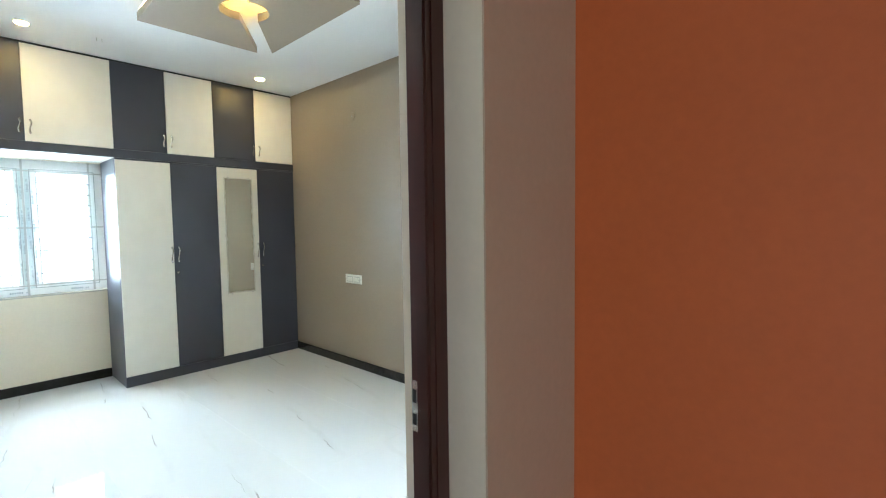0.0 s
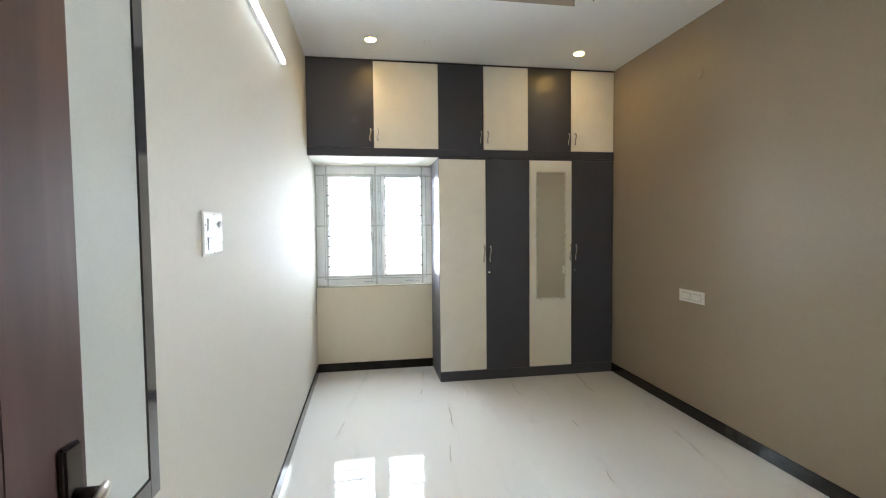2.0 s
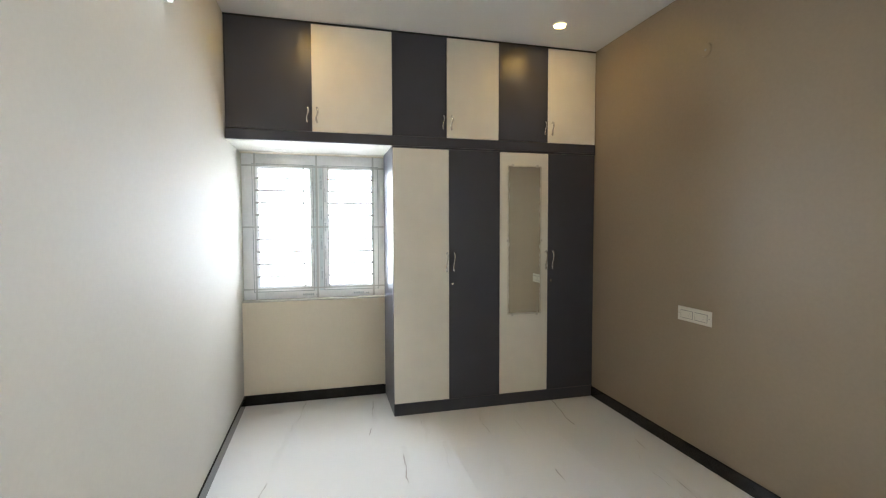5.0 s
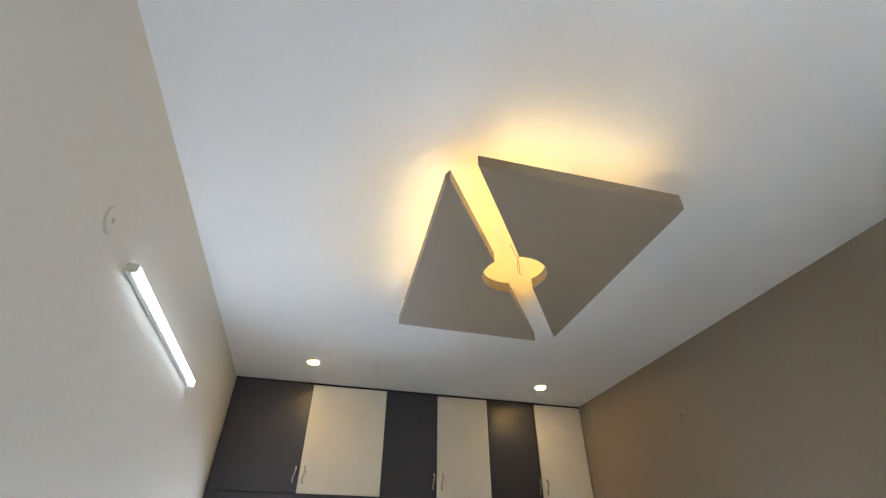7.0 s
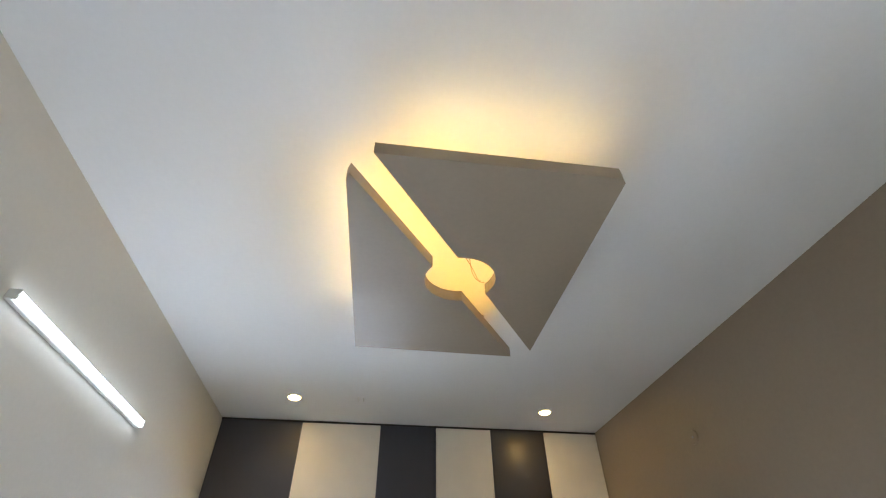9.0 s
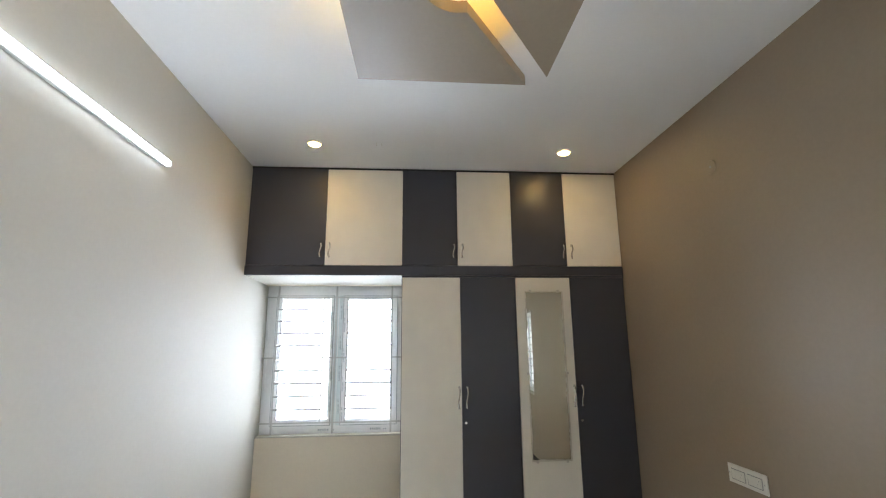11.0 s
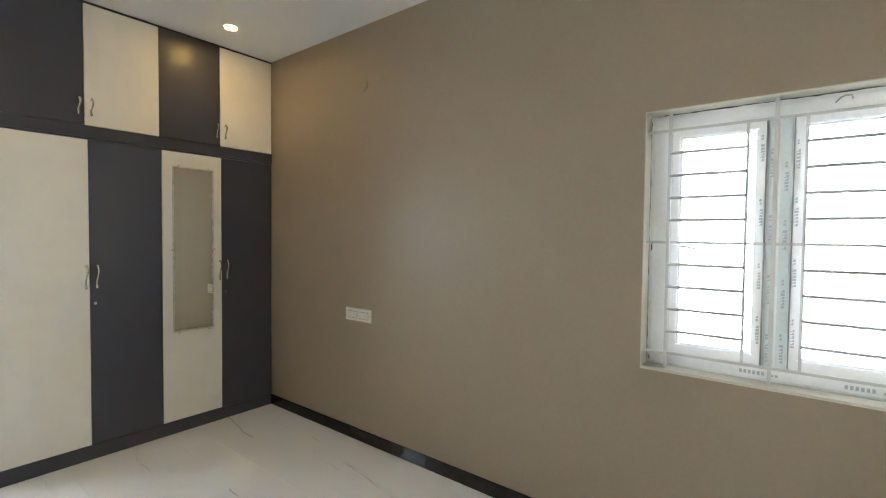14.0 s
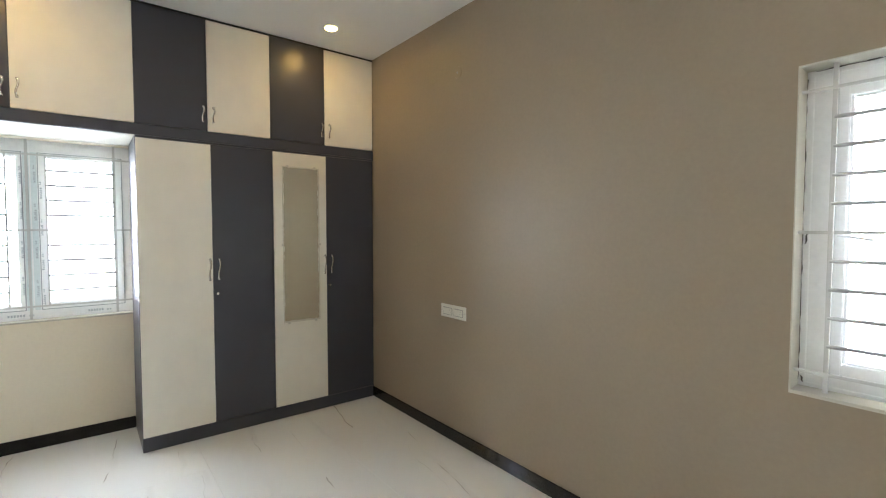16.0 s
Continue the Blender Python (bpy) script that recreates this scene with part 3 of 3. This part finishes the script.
    for x0 in (0.40 * w, 0.76 * w):
        for k in range(9):
            if k != 6:
                tall = 0.016 if k < 6 else 0.010
                box(bm, x0 + 0.016 * k, x0 + 0.016 * k + 0.010, f0 - 0.0012, f0 - 0.0004, 0.034, 0.034 + tall)
    part("film_print", bm, PRINT, t, "grey unreadable print on the protective film")
    bm = bmesh.new()
    print_column(bm, rng, right[3] + 0.016, f0 - 0.0008, lo, hi, 0.019)
    part("film_print", bm, UPVC, t, "white unreadable print on the protective film")
    # grille: three flat rails, three full bars, two inner bars, thin rods
    g = 0.04
    low, mid, top = rails
    grille = part("grille", boxes(*[(0.003, w - 0.003, g - 0.003, g + 0.003, z - 0.006, z + 0.006) for z in rails], bevel=0.001), STEEL, t, "white painted steel window grille")
    b_left, i_left, b_mid, i_right, b_right = bars
    for x in (b_left, b_mid, b_right):
        part("bar", boxes((x - 0.0075, x + 0.0075, g + 0.003, g + 0.012, 0.014, h - 0.004), bevel=0.001), STEEL, grille)
    for x in (i_left, i_right):
        part("bar", boxes((x - 0.0055, x + 0.0055, g + 0.003, g + 0.012, low, top), bevel=0.001), STEEL, grille)
    for xa, xb in ((b_left, i_left), (i_right, b_right)):
        for z0, z1 in ((low, mid), (mid, top)):
            for k in range(1, 5):
                z = z0 + (z1 - z0) * k / 5
                part("rod", rod(bmesh.new(), (xa, g + 0.007, z), (xb, g + 0.007, z), 0.0072 if worn else 0.008), ROD, grille)
    # cracked sealant where the frame meets the plaster
    if worn:
        rng = random.Random(5)
        for name, along, at in (("sealant_crack", "z", 0.004), ("sealant_crack", "x", h - 0.006)):
            bm = bmesh.new()
            pts, ws = [], []
            n = 40
            for k in range(n + 1):
                u = k / n
                j = rng.uniform(-0.0015, 0.0015)
                pts.append((at + j, f0 - 0.001, 0.03 + u * (h - 0.06)) if along == "z" else (0.03 + u * (w - 0.06), f0 - 0.001, at + j))
                ws.append((rng.uniform(0.0006, 0.0032) * (0.4 + abs(math.sin(7 * u))), 0.001))
            tube_along(bm, pts, ws, (0, 1, 0), 6)
            part(name, bm, CRACK, t, "dark cracked sealant line")
        for x, z, dx, dz in ((0.012, h * 0.46, 0.012, 0.05), (0.010, 0.05, 0.016, -0.03), (0.075, 0.024, 0.022, -0.002)):
            bm = bmesh.new()
            tube_along(bm, [(x, f0 - 0.0008, z), (x + dx * 0.4, f0 - 0.0012, z + dz * 0.3), (x + dx * 0.3, f0 - 0.0012, z + dz * 0.65), (x + dx, f0 - 0.0008, z + dz)], [(0.001, 0.0008), (0.0035, 0.001), (0.0028, 0.001), (0.0006, 0.0008)], (0, 1, 0), 6)
            part("dirt_streak", bm, CRACK, t, "dark chipped mortar mark")
        bm = bmesh.new()
        hx = w * 0.73
        tube_along(bm, [(hx - 0.03, f0 - 0.002, h - 0.045), (hx - 0.015, f0 - 0.012, h - 0.03), (hx, f0 - 0.016, h - 0.024), (hx + 0.018, f0 - 0.012, h - 0.026), (hx + 0.022, f0 - 0.006, h - 0.04)], [(0.003, 0.002), (0.004, 0.003), (0.004, 0.003), (0.003, 0.002), (0.002, 0.002)], (0, 1, 0), 8)
        part("frame_hook", bm, SATIN, t, "small bent metal hook", True)
    hb = bmesh.new()
    hx = left[0] + 0.02
    rod(hb, (hx, f0 - 0.014, h * 0.49), (hx, f0 - 0.035, h * 0.49), 0.008)
    rod(hb, (hx, f0 - 0.035, h * 0.49), (hx + 0.10, f0 - 0.045, h * 0.475), 0.006)
    part("window_handle", hb, UPVC, t, "white lever handle")
    return t


# back window looks to -x: its local x runs along +y
window("window_1", WB[1] - WB[0], WB[3] - WB[2], pose(XB, WB[0], WB[2], 0, 0, 90), "white two-sash window with a white steel grille, blazing with daylight",
       (0.084, 0.128, 0.568, 0.593), (0.674, 0.714, 1.108, 1.164), (0.075, 0.118, 1.159, 1.189), (0.108, 0.643, 1.167), (0.113, 0.511, 0.620, 0.720, 1.112), False)
window("window_2", WS[1] - WS[0], WS[3] - WS[2], pose(WS[0], YR, WS[2]), "white two-sash window with a white steel grille in the taupe wall",
       (0.095, 0.133, 0.436, 0.467), (0.556, 0.588, 0.880, 0.922), (0.072, 0.120, 1.090, 1.131), (0.083, 0.601, 1.117), (0.099, 0.401, 0.499, 0.599, 0.896), True)


# ---- switches, sockets, discs ----
def plate(name, w, h, modules, screws, m, label, category):
    """Wall plate; local x along the wall, z up, the face looks to -y."""
    t = new(name)
    t.empty_display_size = 0.05
    t.matrix_world = m
    ORIGIN[t] = Vector((0, 0, 0))
    tagged(t, label, category)
    soft = PLATE if category == "socket" else PLATE_SOFT
    cover = boxes((-w / 2, w / 2, -0.004, 0, -h / 2, h / 2))
    bevel_w = 0.011
    box(cover, -w / 2 + bevel_w, w / 2 - bevel_w, -0.008, -0.004, -h / 2 + bevel_w, h / 2 - bevel_w)
    prism_w = [(-w / 2, -h / 2), (w / 2, -h / 2), (w / 2, h / 2), (-w / 2, h / 2)]
    lo = [cover.verts.new((x, -0.004, z)) for x, z in prism_w]
    hi = [cover.verts.new((x * (1 - 2 * bevel_w / w), -0.0082, z * (1 - 2 * bevel_w / h))) for x, z in prism_w]
    for k in range(4):
        cover.faces.new((lo[k], lo[(k + 1) % 4], hi[(k + 1) % 4], hi[k]))
    cover.faces.new(hi)
    bmesh.ops.recalc_face_normals(cover, faces=cover.faces)
    part("cover_plate", cover, PLATE, t)
    for x, z in screws:
        bm = rod(bmesh.new(), (x, -0.0092, z), (x, -0.007, z), 0.0035)
        part("screw", bm, PLATE_LINE, t)
    for x0, x1, z0, z1, ways in modules:
        rim = 0.0042
        part("module_gap", boxes((x0, x1, -0.0088, -0.0075, z0, z1)), PLATE_LINE, t)
        step = (x1 - x0 - 2 * rim) / sum(k for _, k in ways)
        x = x0 + rim
        for kind, k in ways:
            bm = boxes((x + 0.0003, x + step * k - 0.0003, -0.0115, -0.0085, z0 + rim, z1 - rim), bevel=0.0008)
            if kind == "switch":
                bmesh.ops.rotate(bm, verts=bm.verts, cent=(x + step * k / 2, -0.010, (z0 + z1) / 2), matrix=Matrix.Rotation(radians(2.5), 3, "X"))
                part("switch_rocker", bm, soft, t)
            elif kind == "knob":
                face = part("regulator_face", bm, soft, t)
                cx, cz = x + step * k * 0.62, (z0 + z1) / 2
                dial = bmesh.new()
                rod(dial, (cx, -0.0112, cz), (cx, -0.019, cz), 0.0125, 24)
                box(dial, cx - 0.0016, cx + 0.0016, -0.0205, -0.0188, cz - 0.011, cz + 0.011)
                part("regulator_knob", dial, PLATE, face, "round white fan regulator knob")
            else:
                sock = part("socket_face", bm, soft, t)
                holes = bmesh.new()
                cx, cz = x + step * k / 2, (z0 + z1) / 2
                for dx, dz, rad in ((0, 0.009, 0.0026), (-0.008, -0.006, 0.002), (0.008, -0.006, 0.002)):
                    rod(holes, (cx + dx, -0.0118, cz + dz), (cx + dx, -0.010, cz + dz), rad)
                part("socket_holes", holes, PLATE_LINE, sock)
            x += step * k
    return t


pair = [("switch", 1), ("switch", 1), ("socket", 1.4)]
plate("wall_socket", 0.278, 0.094, [(-0.110, -0.006, -0.028, 0.026, pair), (0.010, 0.112, -0.028, 0.026, pair)], [(-0.125, 0), (0.125, 0)],
      pose(-3.927, YR, 0.943), "white modular switch and socket plate on the taupe wall", "socket")
plate("wall_switch", 0.203, 0.147, [(-0.066, 0.066, 0.008, 0.054, [("switch", 1.5), ("knob", 1.3)]), (-0.066, 0.066, -0.056, -0.010, [("switch", 1), ("switch", 1), ("socket", 1.1)])],
      [(-0.082, 0.03), (-0.082, -0.033), (0.082, 0.03), (0.082, -0.033), (0.0, 0.0625), (0.0, -0.064)],
      pose(-2.436, YL, 1.481, 0, 0, 180), "white modular switch plate with a socket on the cream wall", "switch")


def disc(x, y, z, facing, material):
    bm = bmesh.new()
    bmesh.ops.create_cone(bm, cap_ends=True, segments=28, radius1=0.042, radius2=0.038, depth=0.007, matrix=Matrix.Translation((x, y + facing * 0.0035, z)) @ pose(0, 0, 0, -90 * facing, 0, 0))
    t = single("conduit_cover", bm, material, "round painted conduit cover on the wall", "cover plate", group="conduit covers")
    bm = rod(bmesh.new(), (x, y, z), (x, y + facing * 0.009, z), 0.008)
    part("wire_hole", bm, PLATE_LINE, t)
disc(-3.88, YR, 2.62, -1, TAUPE)
disc(-2.506, YL, 2.576, 1, CREAM)

# fan hook wires in the ceiling
for dy in (-0.018, 0.018):
    bm = rod(bmesh.new(), (-4.59, 1.122 + dy, ZC), (-4.585, 1.122 + dy, ZC - 0.03), 0.0022)
    single("ceiling_wire", bm, PLATE, "short white wire end hanging from the ceiling", "wire", group="ceiling wires")


# ---- wall panel behind the door ----
def wall_panel():
    x0, x1, z0, z1 = -1.905, -1.42, 0.885, 2.235
    t = thing("wall_cabinet", ((x0 + x1) / 2, YL, z0), "flat pale grey laminate wall cupboard with a dark border", "wall cupboard")
    d = YL + 0.036
    part("cabinet_frame", boxes((x0, x0 + 0.045, YL, d, z0, z1), (x1 - 0.045, x1, YL, d, z0, z1), (x0 + 0.045, x1 - 0.045, YL, d, z0, z0 + 0.05), (x0 + 0.045, x1 - 0.045, YL, d, z1 - 0.035, z1), bevel=0.0015), GLOSSD, t, "glossy charcoal border")
    part("door", boxes((x0 + 0.047, x1 - 0.047, YL, d - 0.003, z0 + 0.052, z1 - 0.037), bevel=0.001), LAMG, t, "pale laminate door")
wall_panel()


# ---- room door ----
def door_frame():
    t = tagged(new("door_frame"), "dark red-brown wooden door frame", "door frame", "", "structure")
    ORIGIN[t] = Vector((0, 0, 0))
    a, b = -0.727, -0.651
    for y0, y1, s in ((0.865, 0.908, -1), (YH - 0.012, YH + 0.006, 1)):
        j = part("jamb", boxes((a, b, y0, y1, 0, 2.13), bevel=0.004), FRAMEWOOD, t)
        lip = (0.846, 0.865) if s < 0 else (YH + 0.006, YH + 0.030)
        part("stop", boxes((-0.69, b, lip[0], lip[1], 0, 2.088), bevel=0.004), FRAMEWOOD, j)
        if s < 0:
            part("strike_plate", boxes((-0.723, -0.705, 0.8635, 0.8655, 1.07, 1.185)), CHROME, j, "steel strike plate")
            part("strike_hole", boxes((-0.719, -0.709, 0.8625, 0.864, 1.085, 1.11), (-0.719, -0.709, 0.8625, 0.864, 1.135, 1.165)), BLACK, j)
    part("head", boxes((a, b, YH + 0.006, 0.865, 2.09, 2.13), bevel=0.003), FRAMEWOOD, t)
door_frame()


def room_door():
    x0, x1, y0, y1, z1 = -1.535, -0.735, 0.132, 0.166, 2.085
    t = thing("door_1", (x1, y0, 0.008), "dark mahogany wooden door standing open against the wall", "door", kind="structure")
    part("leaf", boxes((x0, x1, y0, y1, 0.008, z1), bevel=0.002), WOOD, t)
    # flush veneer face with two thin upright grooves
    ya, yb, za, zb = y1, y1 + 0.004, 0.36, 1.66
    part("face_veneer", boxes((x0 + 0.001, x1 - 0.001, ya, yb, zb, z1 - 0.002), (x0 + 0.001, x1 - 0.001, ya, yb, 0.01, za), (x0 + 0.001, -1.3775, ya, yb, za, zb), (-1.3745, -0.8275, ya, yb, za, zb), (-0.8245, x1 - 0.001, ya, yb, za, zb)), WOOD, t)
    y1 = yb
    # groove frame round the carved column
    gx0, gx1, gz0, gz1 = -1.248, -0.972, 0.45, 1.645
    e = 0.006
    part("moulding", boxes((gx0, gx0 + e, y1, y1 + 0.0008, gz0, gz1), (gx1 - e, gx1, y1, y1 + 0.0008, gz0, gz1), (gx0 + e, gx1 - e, y1, y1 + 0.0008, gz1 - e, gz1), (gx0 + e, gx1 - e, y1, y1 + 0.0008, gz0, gz0 + e), bevel=0.0003), WOOD, t)
    # wavy carved column: stacked scallops
    wx0, wx1, step, top = -1.190, -1.002, 0.107, 1.585
    for k in range(10):
        zt = top - k * step
        bm = bmesh.new()
        N = 18
        rows = []
        for i in range(N + 1):
            u = i / N
            z = zt - u * step
            bulge = 0.013 + 0.011 * math.sin(math.pi * u)
            row = []
            for j in range(7):
                v = j / 6
                x = wx1 + (wx0 - wx1) * v
                row.append(bm.verts.new((x, y1 + max(0.002, bulge * (1 - 0.38 * v * v)), z + 0.006 * math.sin(v * math.pi / 2))))
            rows.append(row)
        for r0, r1 in zip(rows, rows[1:]):
            for j in range(6):
                bm.faces.new((r0[j], r0[j + 1], r1[j + 1], r1[j]))
        edge = [e for e in bm.edges if e.is_boundary]
        ext = bmesh.ops.extrude_edge_only(bm, edges=edge)
        for v in [g for g in ext["geom"] if isinstance(g, bmesh.types.BMVert)]:
            v.co.y = y1 - 0.001
        bmesh.ops.recalc_face_normals(bm, faces=bm.faces)
        part("carved_scallop", bm, WOOD, t)
    # lever handle on a long plate
    px = -1.487
    plate_ob = part("handle_plate", boxes((px - 0.021, px + 0.021, y1, y1 + 0.012, 0.975, 1.185), bevel=0.004), BRASS, t, "dark bronze handle plate")
    bm = bmesh.new()
    rod(bm, (px, y1 + 0.012, 1.11), (px, y1 + 0.048, 1.11), 0.010, 16)
    part("spindle", bm, BRASS, plate_ob, "", True)
    pts = [(px - 0.012, y1 + 0.046, 1.113), (px + 0.01, y1 + 0.050, 1.112), (px + 0.035, y1 + 0.052, 1.105), (px + 0.065, y1 + 0.051, 1.092), (px + 0.092, y1 + 0.048, 1.078), (px + 0.105, y1 + 0.046, 1.070)]
    part("lever", tube_along(bmesh.new(), pts, [(0.010, 0.006), (0.0115, 0.007), (0.011, 0.006), (0.010, 0.005), (0.010, 0.0045), (0.009, 0.004)], (0, 1, 0), 12), SATIN, plate_ob, "satin metal lever", True)
    part("key_hole", boxes((px - 0.004, px + 0.004, y1 + 0.0115, y1 + 0.0128, 1.005, 1.03)), BLACK, plate_ob)
    # edge lock plate
    part("lock_edge", boxes((x0 - 0.002, x0 + 0.001, y0 + 0.006, y1 - 0.006, 0.97, 1.19)), SATIN, t, "steel lock plate on the door edge")
    # black pointed knocker with a glass ball
    kx, kz = -1.068, 1.815
    kn = bmesh.new()
    outline = [(-1.008, 1.832), (-1.108, 1.840), (-1.094, 1.772)]
    lo = [kn.verts.new((x, y1, z)) for x, z in outline]
    hi = [kn.verts.new((kx + (x - kx) * 0.8, y1 + 0.007, kz + (z - kz) * 0.8)) for x, z in outline]
    kn.faces.new(hi)
    kn.faces.new(lo[::-1])
    for i in range(3):
        kn.faces.new((lo[i], lo[(i + 1) % 3], hi[(i + 1) % 3], hi[i]))
    bmesh.ops.recalc_face_normals(kn, faces=kn.faces)
    knocker = part("knocker", kn, BLACK, t, "black pointed door knocker")
    bm = bmesh.new()
    bmesh.ops.create_uvsphere(bm, u_segments=18, v_segments=12, radius=0.014, matrix=Matrix.Translation((-1.062, y1 + 0.034, 1.818)))
    rod(bm, (-1.064, y1 + 0.004, 1.817), (-1.062, y1 + 0.03, 1.818), 0.005)
    part("knob", bm, CHROME, knocker, "shiny round metal knob", True)
    for z in (0.25, 1.05, 1.85):
        bm = rod(bmesh.new(), (x1 + 0.006, y1 - 0.004, z - 0.05), (x1 + 0.006, y1 - 0.004, z + 0.05), 0.006)
        part("hinge", bm, SATIN, t, "steel hinge", True)
room_door()

# ---- floor tiles ----
def tiles():
    lx, ly, gap = 1.6, 0.8, 0.0005
    def slab(w, d):
        return mesh_from("tile", box(bmesh.new(), -w / 2, w / 2, -d / 2, d / 2, -0.0024, 0.0, bevel=0.0003), TILE)
    cache = {}
    y = YL
    xs0, xs1, ys1 = XB, HALL_X1, YR
    def lay(x0, x1, y0, y1):
        k = (round(x1 - x0, 3), round(y1 - y0, 3))
        if k not in cache:
            cache[k] = slab(k[0] - gap, k[1] - gap)
        ob = new("tile", cache[k])
        ob.parent = floor
        ob.location = Vector(((x0 + x1) / 2, (y0 + y1) / 2, 0)) - ORIGIN[floor]
    def field(xa, xb, ya, yb):
        yy, first = ya, 0.72
        while yy < yb - 0.01:
            xx = xa
            xx -= 0.55 * (round(yy / ly) % 2)
            while xx < xb - 0.01:
                lay(max(xx, xa), min(xx + lx, xb), yy, min(yy + first, yb))
                xx += lx
            yy, first = yy + first, ly
    field(XB, XD, YL, YR)
    field(XD, HALL_X1, HALL_Y0, HALL_Y1)
tiles()
